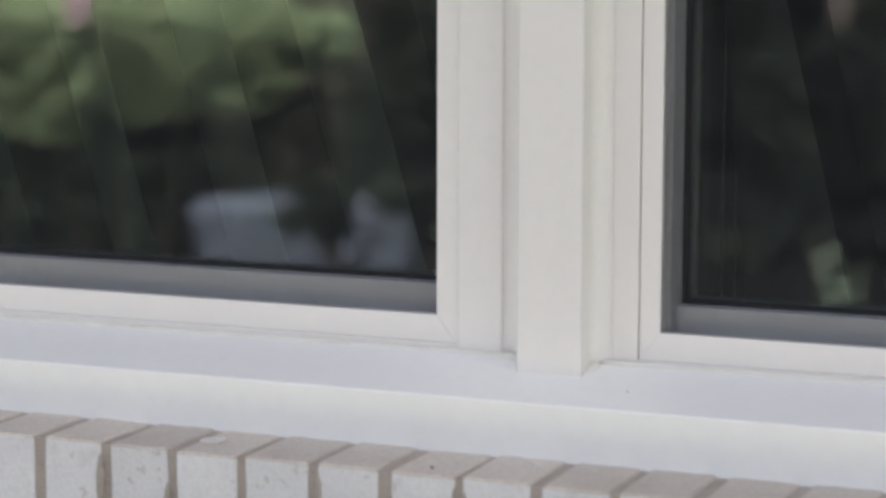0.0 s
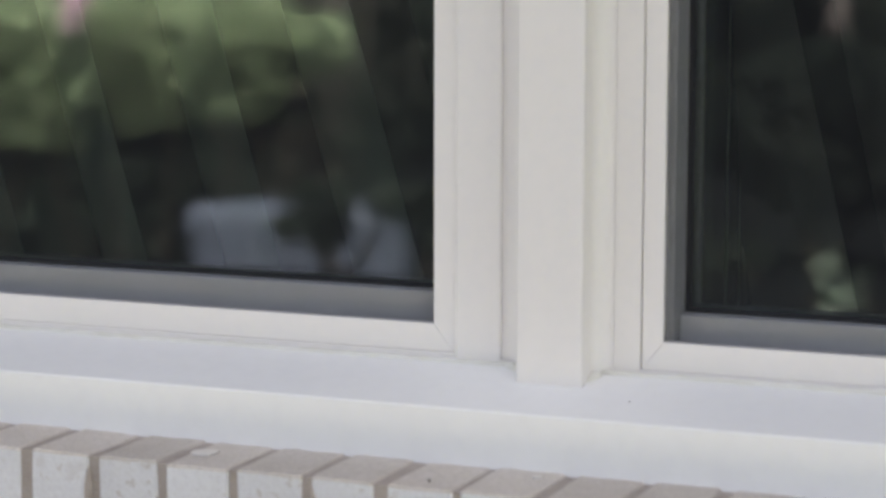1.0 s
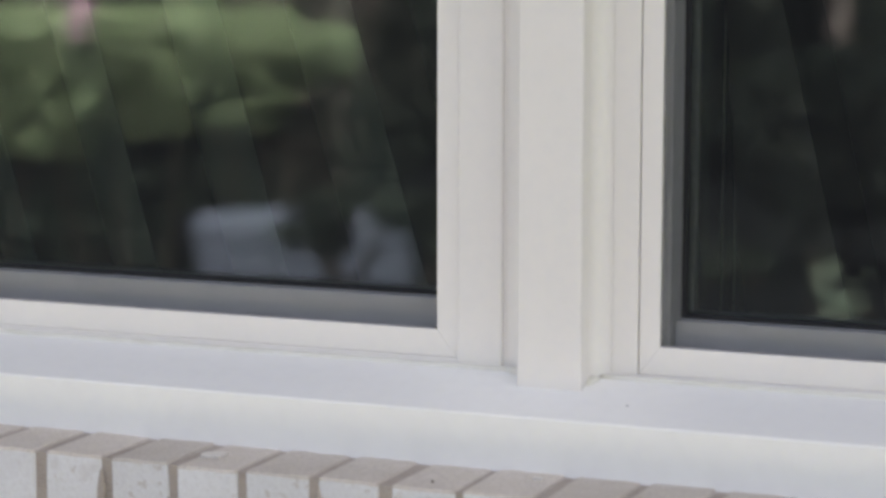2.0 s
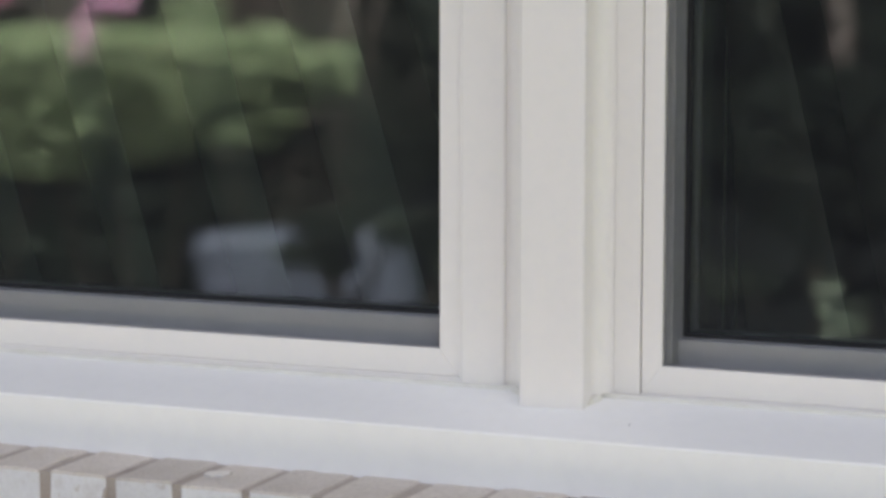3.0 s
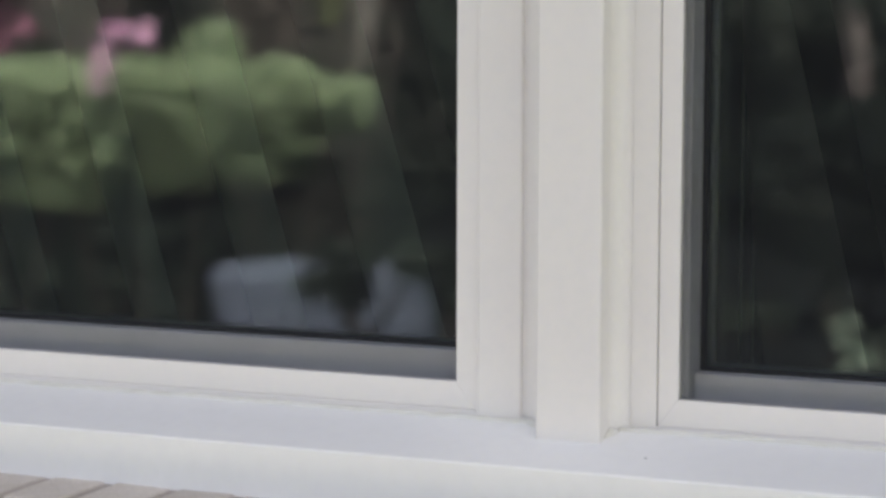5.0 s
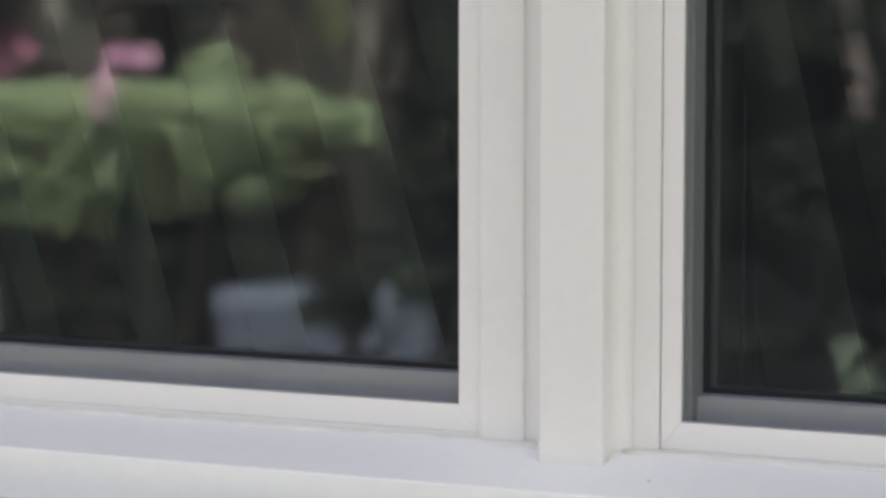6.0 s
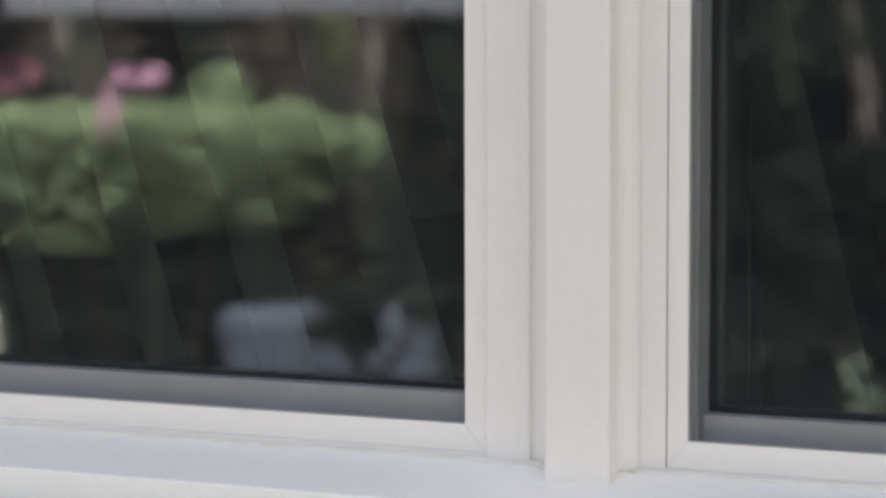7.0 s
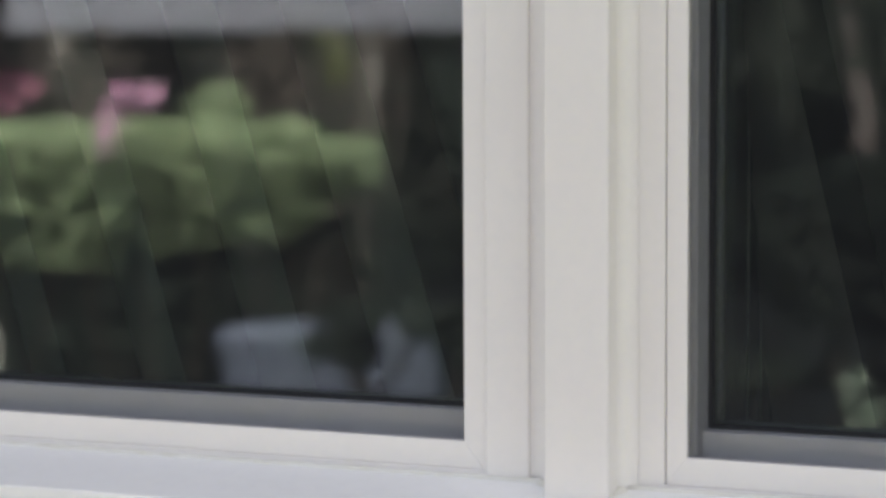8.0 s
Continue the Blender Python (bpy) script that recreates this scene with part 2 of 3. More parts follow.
room = base("room_shell", label="room shell behind the windows, indoor dimness in its dark paint", category="room", kind="structure")
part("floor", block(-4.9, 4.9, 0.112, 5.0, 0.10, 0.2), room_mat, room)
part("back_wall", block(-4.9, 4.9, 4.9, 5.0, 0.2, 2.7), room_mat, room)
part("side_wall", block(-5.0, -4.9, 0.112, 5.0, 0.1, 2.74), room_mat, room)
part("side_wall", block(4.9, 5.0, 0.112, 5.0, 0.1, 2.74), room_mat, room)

# ---- sill, mullion, caulk ----
sx0, sx1 = RECESS[0] + 0.002, RECESS[1] - 0.002
sill_ring = [(sx0, y, Z0 + z) for y, z in ((0.10, -0.030), (-0.006, -0.0325), (-0.097, -0.0545), (-0.097, -0.1060), (0.10, -0.1060))]
tagged(part("window_sill", prism(sill_ring, (sx1 - sx0, 0, 0), 0.0018, 3), sill_paint), "white painted sloping window sill board", "window sill", kind="structure")
mullion = base("mullion", (0.1235, -0.039, Z0 - 0.05), label="white square mullion post between two windows", category="mullion", kind="structure")


def hang(ob, parent):
    """Parent without moving."""
    ob.parent = parent
    ob.matrix_parent_inverse = Matrix.Translation(parent.location).inverted()
    return ob


hang(part("post", block(0.0930, 0.1540, -0.039, 0.002, Z0 - 0.0470, WIN_TOP + 0.06, 0.0018), vinyl), mullion)
hang(part("backing_board", block(0.0600, 0.1640, -0.0010, 0.095, Z0 - 0.030, WIN_TOP + 0.06), vinyl), mullion)


def caulk_line(pts, r):
    bm = bmesh.new()
    tube(bm, pts, [r] * len(pts), 8)
    return bm


# smeared caulk where frame, post and sill meet, and up both sides of the post
corner = [((0.0640, -0.003, Z0 - 0.0335), (0.0780, -0.006, Z0 - 0.0345), (0.0940, -0.020, Z0 - 0.0380)), ((0.1535, -0.028, Z0 - 0.0393), (0.1570, -0.013, Z0 - 0.0355), (0.1640, -0.007, Z0 - 0.0345))]
for pts in corner:
    bm = bmesh.new()
    tube(bm, pts, [0.0015, 0.0066, 0.0010], 10)
    tagged(part("caulk_bead", bm, caulk_mat, smooth=True), "smeared off-white caulk at the foot of the post", "caulk", kind="structure")
# filled hollows up both sides of the post, tooled concave
fillets = ([(0.0662 + 0.0270 * u, -0.0008 - 0.0115 * u ** 2.2) for u in np.linspace(0, 1, 13)] + [(0.0932, 0.0005), (0.0662, 0.0005)],
           [(0.1700 - 0.0161 * math.cos(q), -0.0200 + 0.0162 * math.sin(q)) for q in np.linspace(0, math.pi / 2, 13)] + [(0.1700, -0.0030), (0.1539, -0.0030)])
for ring in fillets:
    bm = prism([(x, y, Z0 - 0.0385) for x, y in ring], (0, 0, WIN_TOP + 0.05 - Z0 + 0.0385))
    tagged(part("caulk_bead", bm, vinyl), "white caulk fillet along the mullion post", "caulk", kind="structure")

rng = np.random.default_rng(5)
for a, b in ((RECESS[0], 0.090), (0.157, RECESS[1])):
    xs = np.linspace(a + 0.004, b - 0.001, 60)
    pts = [(x, -0.0055 + rng.normal() * 0.0003, Z0 - 0.0327 + rng.normal() * 0.0004) for x in xs]
    tagged(part("caulk_bead", caulk_line(pts, 0.0035), caulk_mat, smooth=True), "off-white caulk bead between window frame and sill", "caulk", kind="structure")


# ---- the two windows ----
def window(name, x0, x1, z0, rail, hidden, label, liner=False):
    """x0..x1: screen opening; rail: height of the sash rail seen; hidden: sash stile seen beside the opening."""
    w = base(name, ((x0 + x1) / 2, 0.0, z0 - 0.03), label=label, category="window", kind="structure")
    for nm, bm in ring_members(x0 - 0.0200, x1 + 0.0200, z0 - 0.0255, WIN_TOP + 0.02, 0.0385, 0.0105, 0.0060, 0.02, -0.0022, 0.085, 0.0006):
        hang(part("frame_lip", bm, vinyl), w)
    for nm, bm in ring_members(x0 - 0.0308, x1 + 0.0225, z0 - 0.0317, WIN_TOP + 0.0402, 0.0350, 0.0438, 0.0003, 0.02, -0.0045, 0.085, 0.0022):
        if nm in ("right_stile", "top_rail"):
            hang(part("frame_" + nm.split("_")[1], bm, vinyl), w)
    screen = hang(part("screen_mesh", screen_net(x0 - 0.002, x1 + 0.002, z0 - 0.002, WIN_TOP + 0.002, 0.003), wire_mat, label="fine charcoal insect screen mesh"), w)
    for nm, bm in ring_members(x0, x1, z0, WIN_TOP, 0.0191, 0.0199, 0.0254, 0.0185, 0.0, 0.011, 0.0007):
        part("screen_" + nm.split("_")[1], bm, vinyl, screen, "white screen frame member")
    gx0, gx1, gz0, gz1 = x0 + hidden, x1 - hidden, z0 + rail, WIN_TOP - 0.02
    for nm, bm in (("sash_stile", block(x0 - 0.04, gx0, 0.0115, 0.085, z0 - 0.02, WIN_TOP + 0.012, 0.0012)), ("sash_stile", block(gx1, x1 + 0.04, 0.0115, 0.085, z0 - 0.02, WIN_TOP + 0.012, 0.0012)),
                   ("sash_rail", block(gx0, gx1, 0.028, 0.085, z0 - 0.02, gz0, 0.0012)), ("sash_rail", block(gx0, gx1, 0.028, 0.085, gz1, WIN_TOP + 0.012, 0.0012))):
        hang(part(nm, bm, stile_mat if nm == "sash_stile" else sash_mat), w)
    panes = [hang(part("pane", block(gx0 - 0.004, gx1 + 0.004, y, y + 0.004, gz0 - 0.004, gz1 + 0.004), glass_mat, label="clear glass pane"), w) for y in (0.056, 0.071)]
    for nm, bm in ring_members(gx0 + 0.0032, gx1 - 0.0032, gz0 + 0.0030, gz1 - 0.003, 0.0031, 0.0031, 0.0029, 0.0029, 0.046, 0.0555, 0.0):
        part("gasket", bm, rubber, panes[0], "black rubber gasket")
    for nm, bm in ring_members(gx0 + 0.0075, gx1 - 0.0075, gz0 + 0.0045, gz1 - 0.006, 0.0074, 0.0074, 0.0044, 0.0058, 0.0605, 0.0705, 0.0):
        part("spacer_bar", bm, spacer_mat, panes[1], "grey metal spacer bar")
    if liner:
        # jamb of the room beside the pane, indoor shade put into its colour
        hang(part("jamb_liner", block(x0 - 0.05, gx0 - 0.001, 0.0855, 0.265, z0 - 0.03, WIN_TOP + 0.02), room_mat, label="jamb liner board, indoor shade in its dark colour"), w)
        # two narrow pale beads stand in for its faintly lit edges
        for y in (0.177, 0.224):
            hang(part("jamb_bead", block(gx0 - 0.0008, gx0 + 0.0008, y, y + 0.005, z0 - 0.02, WIN_TOP + 0.01, 0.0005), sash_mat, label="narrow pale bead for a faintly lit jamb edge"), w)
    return w


def screen_net(x0, x1, z0, z1, y, pitch=0.0015, r=0.00014):
    """Woven net: flat four-sided strands both ways."""
    v, f = [], []

    def strand(p, q, u, t):
        k = len(v)
        for c in (p, q):
            for s in ((u, 0), (0, t), (-u, 0), (0, -t)):
                v.append((c[0] + (s[0] if p[0] == q[0] else 0), c[1] + s[1], c[2] + (s[0] if p[0] != q[0] else 0)))
        for i in range(4):
            j = (i + 1) % 4
            f.append((k + i, k + j, k + 4 + j, k + 4 + i))

    for i in range(int((x1 - x0) / pitch)):
        x = x0 + (i + 0.5) * pitch
        strand((x, y, z0), (x, y, z1), r, r)
    for i in range(int((z1 - z0) / pitch)):
        zz = z0 + (i + 0.5) * pitch
        strand((x0, y + 0.0001, zz), (x1, y + 0.0001, zz), r, r)
    bm = bmesh.new()
    me = bpy.data.meshes.new("net")
    me.from_pydata(v, [], f)
    bm.from_mesh(me)
    bpy.data.meshes.remove(me)
    return bm


window("window_1", *L_OPEN, Z0, 0.0243, 0.0045, "white vinyl window with dark insect screen over glass")
window("window_2", *R_OPEN, Z0 - 0.0026, 0.0203, 0.0060, "white vinyl window with dark insect screen beside a post", True)



# ---- curtains behind the glass ----
SLAT_STEP = 0.1465


def blind(x0, x1, edge, width, depth, lean, cloth, label):
    """Cloth slats on a rail, hanging aslant and turned like louvres: one edge by the glass, the other back in the room."""
    z0, z1, y = Z0 - 0.25, WIN_TOP + 0.08, 0.10
    thing = base("slat_blind", ((x0 + x1) / 2, y, z1), label=label, category="blind", group="blinds behind the windows")
    hang(part("head_rail", block(x0, x1, y - 0.012, y + 0.03, z1, z1 + 0.03, 0.003), sash_mat), thing)
    for k in range(-14, 14):
        right = edge + k * SLAT_STEP
        if not x0 < right - lean * 0.3 < x1 - 0.01:
            continue
        bm = bmesh.new()
        grid = []
        for j in range(21):
            zz = z0 + (z1 - z0) * j / 20
            sway = noise.noise((k * 3.1, zz * 1.4, 0.3)) * 0.005
            row = []
            for i in range(25):
                u = 1 - i / 24
                x = right - width * u - lean * (zz - Z0) + sway
                row.append(bm.verts.new((min(max(x, x0 + 0.004 * (1 - u)), x1 - 0.004 * u), y + depth * (0.55 * u + 0.45 * u * u), zz)))
            grid.append(row)
        for j in range(20):
            for i in range(24):
                bm.faces.new((grid[j][i], grid[j][i + 1], grid[j + 1][i + 1], grid[j + 1][i]))
        bmesh.ops.solidify(bm, geom=bm.faces[:], thickness=0.0002)
        hang(part("slat", bm, cloth), thing)


blind(-1.25, 0.09, -0.0465, 0.150, 0.155, 0.290, curtain_mat, "grey-green cloth slat blind hanging aslant behind glass")
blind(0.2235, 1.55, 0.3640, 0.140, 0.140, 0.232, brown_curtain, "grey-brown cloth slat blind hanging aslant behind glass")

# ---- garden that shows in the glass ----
# bed stretched far back so its dark colour covers sunlit lawn
tagged(part("planting_bed", block(-20.0, 5.0, -25.0, -5.3, -0.1, 0.02), mulch), "bark mulch planting bed, hedge shade in its near-black colour", "planting bed", kind="structure")
# rough block added in place of a pale, skylit patch of ground
bm = block(-0.46, 0.46, 0.0, 0.30, 0.0, 0.375, 0.08, 4)
bmesh.ops.subdivide_edges(bm, edges=[q for q in bm.edges if q.calc_length() > 0.1], cuts=4, use_grid_fill=True)
for v in bm.verts:
    v.co += noise.noise_vector(v.co * 6) * 0.025
bench = tagged(part("pale_patch_block", bm, planter_mat, smooth=True), "added rough stone block in mulch, skylight blue in its colour", "bench")
bench.matrix_world = pose(-3.20, -6.21, 0.012, 0, 0, 154.3)


def shrub(at, blobs, count, size, mat, label, stems=5, stem_mat=None, thick=1.0, name="shrub", category="shrub", group="", seed=1):
    r = np.random.default_rng(seed)
    s = base(name, at, label=label, category=category, group=group)
    bm = bmesh.new()
    for k in range(stems):
        b = blobs[k % len(blobs)][0]
        foot = (r.normal() * 0.12 + b[0] * 0.4, r.normal() * 0.08, 0)
        mid = ((foot[0] + b[0]) / 2 + r.normal() * 0.05, b[1] / 2, b[2] * 0.5)
        tube(bm, [foot, mid, b], [0.022 * thick, 0.016 * thick, 0.006 * thick], 6)
    part("stem", bm, stem_mat or bark, s)
    leaves(r, blobs, count, size, "foliage", mat, s)
    return s


def hedge(at, width, lows, top, count, seed, turn):
    """A clipped hedge plant: leaves fill a ragged box, on several stems."""
    r = np.random.default_rng(seed)
    thing = base("hedge_shrub", at, label="sunlit yellow-green hedge shrub in mulch", category="hedge", group=HEDGE)
    bm = bmesh.new()
    for x in np.linspace(-width * 0.35, width * 0.35, 4):
        tube(bm, [(x * 0.6, 0.05, 0), (x * 0.8, 0.03, 0.3), (x, 0, (max(lows) + top) / 2)], [0.018, 0.014, 0.006], 6)
    part("stem", bm, bark, thing)
    clumps = []
    for k in range(1050):
        x = r.uniform(-width / 2, width / 2)
        low = lows[0] + (lows[1] - lows[0]) * (x / width + 0.5)
        z = low + (top - low) * r.random() ** 0.9 if k < 860 else top - abs(r.normal()) * 0.10
        # the crown bulges out towards the house above a shaded, thinner foot
        f = min(1.0, max(0.0, (z - low) / (top - low)))
        y = r.uniform(-0.22, 0.02 + 0.18 * f)
        wave = noise.noise((at[0] + x * 2.2, 0.4, seed * 0.1))
        z = min(z + wave * 0.03, top + wave * 0.05)
        if z < low + 0.14 * noise.noise((at[0] * 5 + x * 7, 1.7, 0)) + 0.05 * noise.noise((x * 23, 4.1, seed)):
            continue
        g = 0.75 + 0.2 * f
        clumps.append(((x, y, z), (0.075 * g, 0.07 * g, 0.06 * g)))
    leaves(r, clumps, count, 0.032, "foliage", leaf_light, thing)
    thing.rotation_euler = (0, 0, radians(turn))
    return thing


HEDGE = "hedge shrubs along the bed"
hedge_at = ((-6.9, -5.3, 1.25), (-5.9, -5.75, 1.22), (-4.95, -6.2, 1.21), (-4.15, -6.6, 1.22), (-3.66, -6.90, 1.14))
for k, (x, y, top) in enumerate(hedge_at):
    hedge((x, y, 0.02), 1.22 if k < 4 else 0.55, ((0.58, 0.56), (0.56, 0.57), (0.57, 0.54), (0.54, 0.70), (0.80, 0.86))[k], top - 0.10, 32000 if k < 4 else 12000, 20 + k, -27)
shrub((-4.05, -6.85, 0.02), [((0, 0, 1.20), (0.12, 0.14, 0.13)), ((0.03, 0.05, 1.05), (0.16, 0.16, 0.16))], 620, 0.05, leaf_light, "taller yellow-green shrub above the hedge", seed=41)
# low dark leaves added as filler, standing in for shade at the hedge foot
for k, (x, y, top) in enumerate(hedge_at):
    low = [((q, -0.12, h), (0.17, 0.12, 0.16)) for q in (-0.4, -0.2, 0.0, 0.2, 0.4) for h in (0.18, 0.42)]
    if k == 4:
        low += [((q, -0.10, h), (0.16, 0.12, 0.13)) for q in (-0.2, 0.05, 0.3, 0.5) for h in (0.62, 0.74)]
    foot = shrub((x, y, 0.02), low, 2600, 0.05, leaf_dark, "dark filler leaves for the shade at the hedge foot", group="low growth under the hedge", seed=30 + k)
    foot.rotation_euler = (0, 0, radians(-27))
# flowers
shrub((-4.12, -6.12, 0.02), [((0.0, 0, 1.315), (0.035, 0.04, 0.040)), ((0.10, -0.05, 1.29), (0.055, 0.05, 0.040)), ((-0.03, 0.02, 1.20), (0.035, 0.04, 0.06)), ((-0.05, 0.03, 1.12), (0.03, 0.04, 0.06))], 420, 0.026, petal, "pale pink flowering stems above the hedge", stems=2, stem_mat=leaf_dark, thick=0.3, name="flowering_shrub", seed=51)
shrub((-4.47, -5.90, 0.02), [((0, 0, 1.32), (0.11, 0.09, 0.08)), ((-0.2, 0.1, 1.34), (0.12, 0.1, 0.1))], 120, 0.03, petal_deep, "magenta flowering stems above the hedge", stems=2, stem_mat=leaf_dark, thick=0.3, name="flowering_shrub", seed=52)
# dry brown stems behind the hedge, and a yellow-leaved sprig over its end
for x, y, tall, seed in ((-4.75, -6.85, 1.62, 53), (-4.25, -7.55, 1.55, 54), (-4.05, -7.75, 1.66, 55), (-3.80, -7.80, 1.60, 56)):
    q = np.random.default_rng(seed)
    thing = base("dry_plant", (x, y, 0.02), label="dry brown upright stems behind the hedge", category="plant", group="dry plants behind the hedge")
    for k in range(7):
        bm = bmesh.new()
        dx, dy, h = q.normal() * 0.09, q.normal() * 0.06, tall * q.uniform(0.82, 1.0)
        tube(bm, [(dx * 0.3, dy * 0.3, 0), (dx * 0.8, dy * 0.8, h * 0.55), (dx * 1.3, dy, h)], [0.013, 0.011, 0.005], 6)
        part("stem", bm, dry_stem, thing)
    leaves(q, [((0, 0, tall * 0.84), (0.30, 0.16, 0.26))], 190, 0.04, "foliage", dry_stem, thing)
shrub((-3.49, -6.80, 0.02), [((0, 0, 1.50), (0.045, 0.05, 0.05)), ((0.05, 0, 1.42), (0.04, 0.04, 0.05))], 70, 0.035, sprig_leaf, "yellow-leaved sprig rising over the hedge end", stems=2, thick=0.3, seed=57)
# pale stake at the edge of the bed
bm = bmesh.new()
tube(bm, [(0, 0, 0.028), (0.004, 0, 0.2), (0.002, 0.004, 0.45), (0.002, 0.004, 0.46)], [0.040, 0.038, 0.036, 0.022], 10)
stake = tagged(part("garden_stake", bm, grey_wood, smooth=True), "pale weathered wooden stake in the mulch bed", "stake")
stake.location = (-4.166, -5.215, 0.0)
# low plants in the bed
shrub((-2.95, -5.90, 0.02), [((-0.02, 0, 0.40), (0.13, 0.05, 0.06)), ((0.24, -0.10, 0.42), (0.10, 0.05, 0.035)), ((0.02, 0, 0.31), (0.05, 0.04, 0.04)), ((-0.12, 0.05, 0.33), (0.04, 0.04, 0.03)), ((0.36, -0.16, 0.34), (0.05, 0.05, 0.12))], 650, 0.06, leaf_dark, "dark leafy shrub in front of the pale stone block", seed=61)
shrub((-0.91, -5.73, 0.02), [((-0.045, 0, 0.305), (0.028, 0.03, 0.030)), ((-0.055, 0.0, 0.255), (0.022, 0.03, 0.02)), ((-0.03, 0.0, 0.175), (0.045, 0.04, 0.030)), ((0.04, 0, 0.18), (0.03, 0.04, 0.03)), ((0.07, 0, 0.26), (0.012, 0.03, 0.04))], 95, 0.045, leaf_pale, "pale green leafy plant in mulch bed", seed=62)
shrub((-1.9, -7.4, 0.02), [((0, 0, 0.1), (0.3, 0.2, 0.07))], 300, 0.06, leaf_dark, "low dark ground cover plant", seed=63)


def tree(at, height, spread, mat, label, seed, trunk_mat=None, radius=0.12, count=7000):
    r = np.random.default_rng(seed)
    t = base("tree", at, label=label, category="tree", group="garden trees")
    bm = bmesh.new()
    pts = [(r.normal() * 0.05 * k, r.normal() * 0.05 * k, height * k / 5) for k in range(6)]
    tube(bm, pts, [radius * (1 - 0.15 * k) for k in range(6)], 10)
    blobs = []
    for k in range(16):
        a, h = r.uniform(0, 2 * math.pi), r.uniform(0.38, 1.0)
        reach = spread * (1.15 - 0.7 * h) * r.uniform(0.5, 1)
        tip = (math.cos(a) * reach, math.sin(a) * reach, height * h + 0.3)
        st = (0, 0, height * h * 0.8)
        tube(bm, [st, ((st[0] + tip[0]) / 2, (st[1] + tip[1]) / 2, (st[2] + tip[2]) / 2 + 0.1), tip], [radius * 0.35, radius * 0.22, radius * 0.06], 6)
        blobs.append((tip, (spread * r.uniform(0.25, 0.45), spread * r.uniform(0.25, 0.45), spread * r.uniform(0.18, 0.3))))
    part("trunk", bm, trunk_mat or bark, t)
    leaves(r, blobs, count, 0.16, "crown", mat, t)
    return t


# the two tall dark trees are added, to block sky behind the garden
tree((-3.2, -11.4, 0.02), 5.0, 1.9, leaf_dark, "tall dark leafy tree added in the garden bed", 71)
# shrub added to hide the trunk foot, its leaves coloured as in deep shade
shrub((-1.36, -7.6, 0.02), [((0, 0, 0.83), (0.3, 0.22, 0.15)), ((-0.3, 0, 0.7), (0.25, 0.2, 0.2)), ((0.3, 0, 0.66), (0.25, 0.2, 0.2)), ((0.0, 0, 0.5), (0.4, 0.2, 0.2))], 5000, 0.08, leaf_deep_shade, "shrub added over a pale trunk, deep shade in its leaf colour", seed=64)
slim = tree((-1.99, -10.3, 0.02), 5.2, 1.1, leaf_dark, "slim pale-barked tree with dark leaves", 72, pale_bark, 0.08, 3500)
# sparse dark leaves added before the trunk, to dim its upper part
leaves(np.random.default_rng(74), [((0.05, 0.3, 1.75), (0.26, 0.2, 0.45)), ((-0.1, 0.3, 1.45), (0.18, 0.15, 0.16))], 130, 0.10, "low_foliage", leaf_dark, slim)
tree((-7.6, -10.2, 0.02), 5.4, 2.0, leaf_dark, "tall dark leafy tree added in the garden bed", 73)

# understorey, and woods added far behind to close off the sky
r = np.random.default_rng(90)
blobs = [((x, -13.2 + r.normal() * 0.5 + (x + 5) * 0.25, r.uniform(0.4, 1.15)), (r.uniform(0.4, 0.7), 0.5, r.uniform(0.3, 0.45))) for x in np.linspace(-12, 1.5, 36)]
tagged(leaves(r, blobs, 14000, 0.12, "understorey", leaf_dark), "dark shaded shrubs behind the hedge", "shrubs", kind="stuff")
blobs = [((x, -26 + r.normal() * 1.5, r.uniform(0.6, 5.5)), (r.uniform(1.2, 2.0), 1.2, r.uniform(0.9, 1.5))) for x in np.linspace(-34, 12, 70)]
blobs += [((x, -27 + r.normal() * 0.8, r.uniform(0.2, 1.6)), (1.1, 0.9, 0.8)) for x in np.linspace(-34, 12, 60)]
tagged(leaves(r, blobs, 30000, 0.45, "woods", leaf_dark), "dark woods added beyond the neighbouring house to hide the sky", "trees", kind="stuff")

# neighbouring house: pale beam over a dark porch
nb = base("neighbour_house", (-9.0, -17.5, 0.0), label="pale grey house with dark open porch beyond the garden", category="house")
part("wall", block(-5.5, 3.9, -4.0, -3.8, 0.0, 2.9), dark_siding, nb)
part("porch_beam", block(-5.5, 2.75, -0.15, 0.05, 1.76, 2.70, 0.01), siding, nb, "pale grey porch beam")
for x in (-5.3, -2.3, 0.7, 3.7):
    part("porch_post", block(x - 0.07, x + 0.07, -0.13, 0.03, 0.0, 1.768, 0.008), dark_siding, nb)
part("porch_floor", block(-5.5, 3.9, -3.8, 0.1, 0.0, 0.15), dark_siding, nb)
part("roof", prism([(-5.8, 0.3, 2.705), (-5.8, -4.4, 2.905), (-5.8, -2.2, 4.0)], (10.0, 0, 0)), roof_mat, nb)
nb.rotation_euler = (0, 0, radians(-20))

# ---- the brick course under the sill: bricks on edge, one by one ----
PITCH, JOINT0 = 0.0683, -0.3125
B_TOP, B_FRONT, B_BACK = SILL_Z + 0.0008, -0.186, -0.050
course = base("brick_course", (0, B_FRONT, SILL_Z - 0.09), label="white painted bricks on edge under the sill", category="brick course", kind="structure")
hang(part("mortar", block(RECESS[0], RECESS[1], B_FRONT + 0.0030, B_BACK, B_TOP - 0.1105, B_TOP - 0.0028), mortar_mat, label="tan mortar joints"), course)


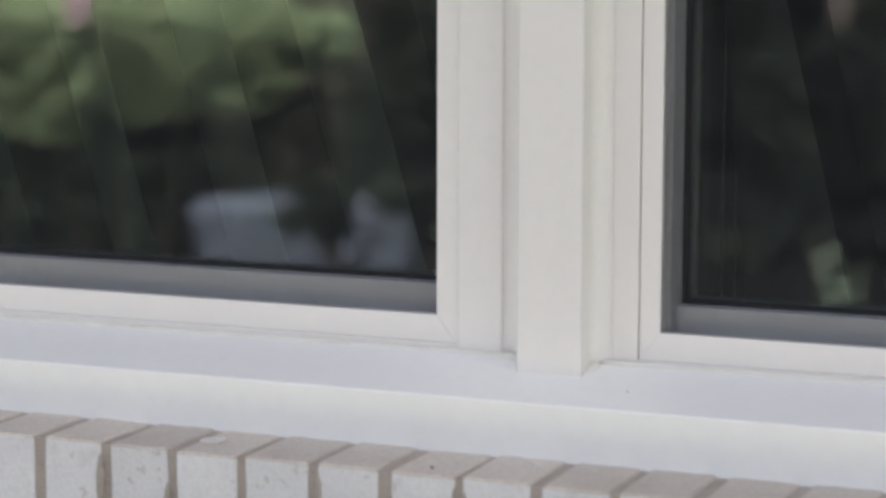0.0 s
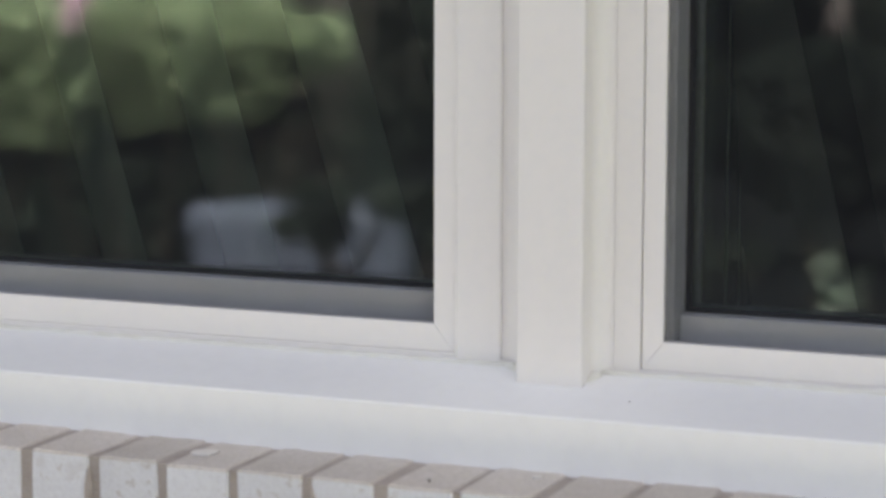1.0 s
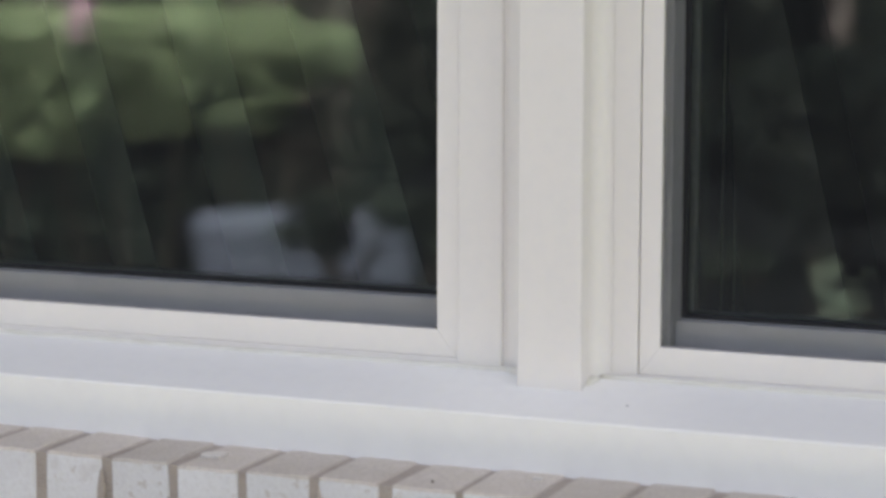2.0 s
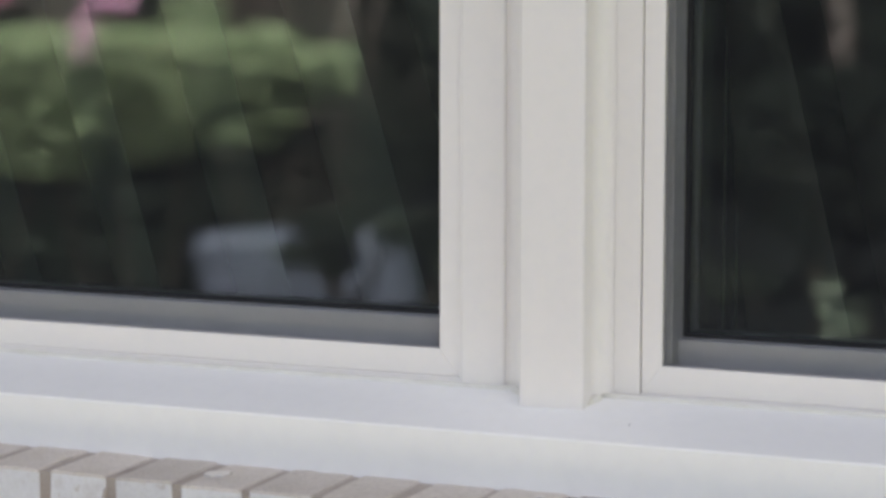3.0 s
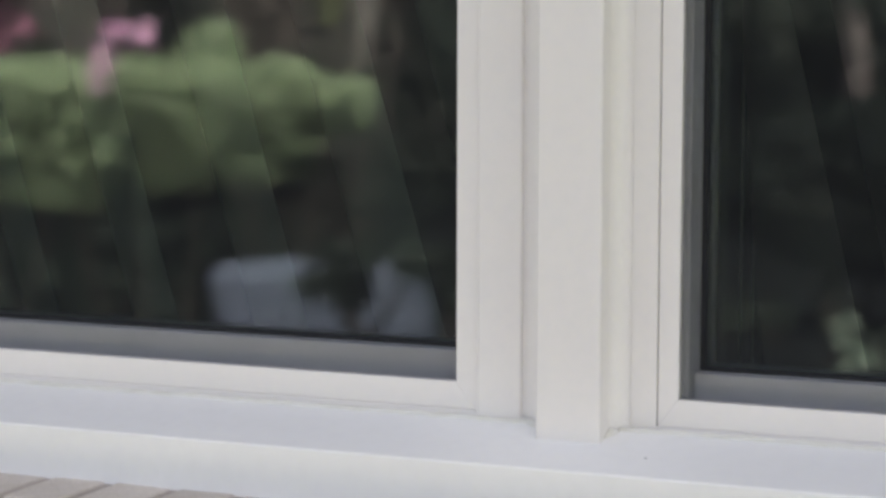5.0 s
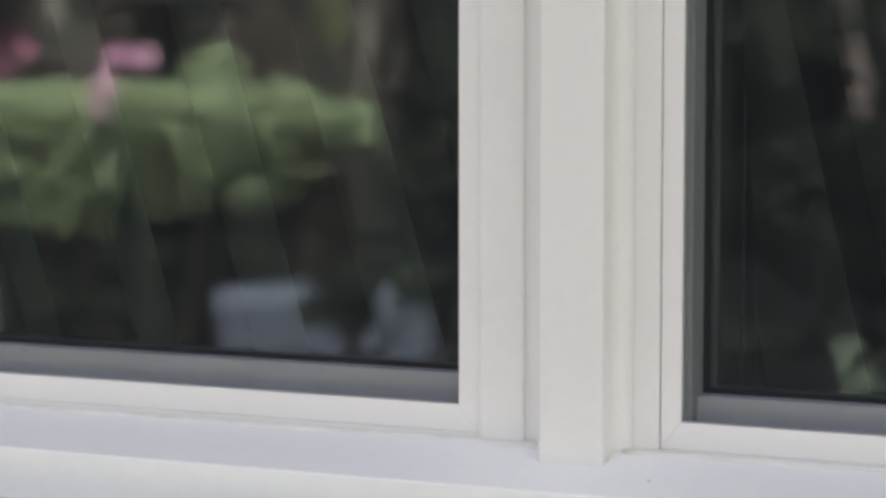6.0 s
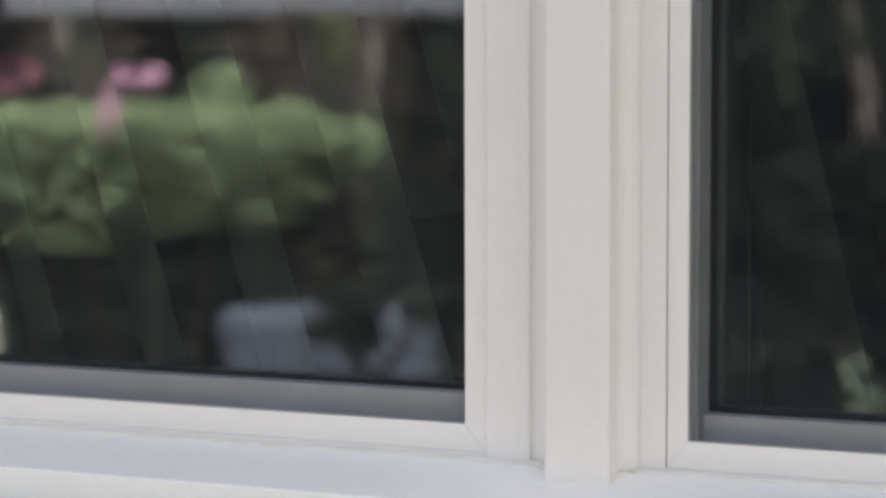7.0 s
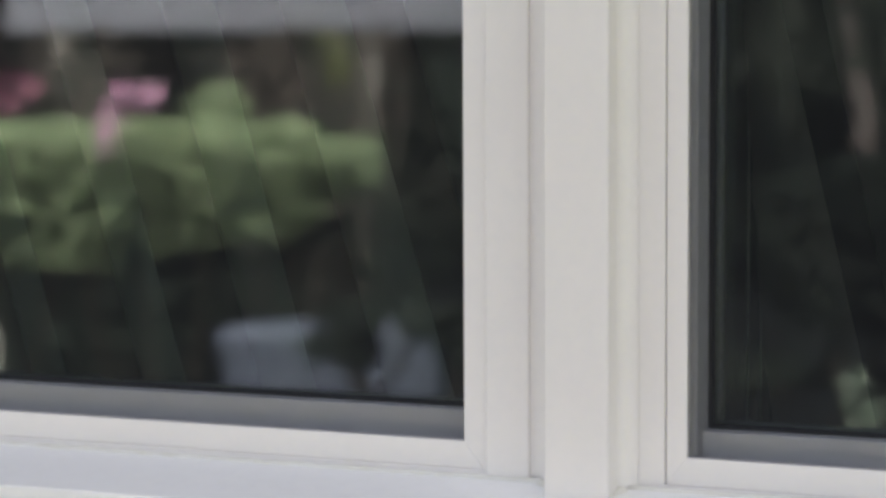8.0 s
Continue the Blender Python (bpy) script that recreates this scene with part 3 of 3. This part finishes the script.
def brick_mesh(seed):
    r = np.random.default_rng(seed)
    hw = 0.0294 + r.normal() * 0.0006
    bm = block(-hw, hw, 0, B_BACK - B_FRONT, -0.098, 0, 0.0028, 2)
    bmesh.ops.subdivide_edges(bm, edges=[e for e in bm.edges if e.calc_length() > 0.04], cuts=3, use_grid_fill=True)
    for v in bm.verts:
        p = v.co * 60 + Vector((seed * 7.1, 0, 0))
        v.co += Vector((noise.noise(p), noise.noise(p + Vector((9, 0, 0))), noise.noise(p + Vector((0, 9, 0))))) * 0.0013
    bm.normal_update()
    for f in bm.faces:
        f.material_index = 1 if f.normal.z > 0.12 else 0
    return mesh_from(bm, "brick", [brick_face, brick_top], smooth=False)


kinds = [brick_mesh(s) for s in range(1, 9)]
r = np.random.default_rng(12)
n0 = int((RECESS[0] - JOINT0) / PITCH) - 1
for k in range(60):
    x = JOINT0 + (n0 + k + 0.5) * PITCH
    if RECESS[0] + 0.03 < x < RECESS[1] - 0.03:
        ob = new("brick", kinds[int(r.integers(8))])
        ob.parent = course
        ob.matrix_parent_inverse = Matrix.Translation(course.location).inverted()
        ob.location = (x + r.normal() * 0.0008, B_FRONT + r.normal() * 0.0012, B_TOP - abs(r.normal()) * 0.0008)
        ob.rotation_euler = (0, r.normal() * 0.006, r.normal() * 0.006)


# mortar smeared over the brick faces beside the joints
r = np.random.default_rng(77)
for k in range(34):
    side = 1 if r.random() < 0.7 else -1
    x = JOINT0 + int(r.integers(-7, 15)) * PITCH - side * r.uniform(0.0046, 0.0066)
    h, w = r.uniform(0.010, 0.028), r.uniform(0.0018, 0.0042)
    bm = bmesh.new()
    top = bm.verts.new((0, -0.0014, 0))
    inner, outer = [], []
    for a in np.linspace(0, 2 * math.pi, 14, endpoint=False):
        q = (math.cos(a) * w * r.uniform(0.7, 1.2), math.sin(a) * h * r.uniform(0.8, 1.15))
        inner.append(bm.verts.new((q[0] * 0.7, -0.0012, q[1] * 0.7)))
        outer.append(bm.verts.new((q[0], 0.0022, q[1])))
    for i in range(14):
        j = (i + 1) % 14
        bm.faces.new((top, inner[i], inner[j]))
        bm.faces.new((inner[i], outer[i], outer[j], inner[j]))
    ob = part("mortar_smear", bm, mortar_mat)
    ob.location = (x, B_FRONT - 0.0004, B_TOP - r.uniform(0.02, 0.07))
    hang(ob, course)

# ---- small marks: a paint fleck and grit on the brick tops, a speck on the sill ----
def fleck(name, at, radii, mat, label, category, seed, tilt=0.0):
    r = np.random.default_rng(seed)
    ring = [(math.cos(a) * radii[0] * r.uniform(0.75, 1.15), math.sin(a) * radii[1] * r.uniform(0.75, 1.15), 0) for a in np.linspace(0, 2 * math.pi, 12, endpoint=False)]
    ob = tagged(part(name, prism(ring, (0, 0, radii[2])), mat), label, category)
    ob.matrix_world = pose(*at, tilt, 0, 20)


fleck("paint_fleck", (-0.156, -0.144, B_TOP - 0.001), (0.0130, 0.0110, 0.0022), chip_mat, "white paint fleck stuck on a brick", "paint fleck", 3)
fleck("grit_speck", (0.064, -0.164, B_TOP - 0.001), (0.0008, 0.0010, 0.0018), bark, "tiny dark grit crumb lying on a brick", "grit", 4)
fleck("grit_speck", (0.144, -0.122, B_TOP - 0.001), (0.0042, 0.0040, 0.0028), chip_mat, "pale paint crumb lying on a brick", "grit", 5)
fleck("dirt_speck", (0.2032, -0.0585, Z0 - 0.0456), (0.0009, 0.0011, 0.0005), bark, "tiny brown dirt speck on the sill", "dirt", 6, 13.6)
# no pit is cut: a dark disc on the joint stands for its shade
fleck("pit_shade_disc", (0.1582, B_FRONT + 0.0034, B_TOP - 0.0062), (0.0016, 0.0013, 0.0012), bark, "small dark disc on a mortar joint for the shade in a pit", "pit", 7, 90)
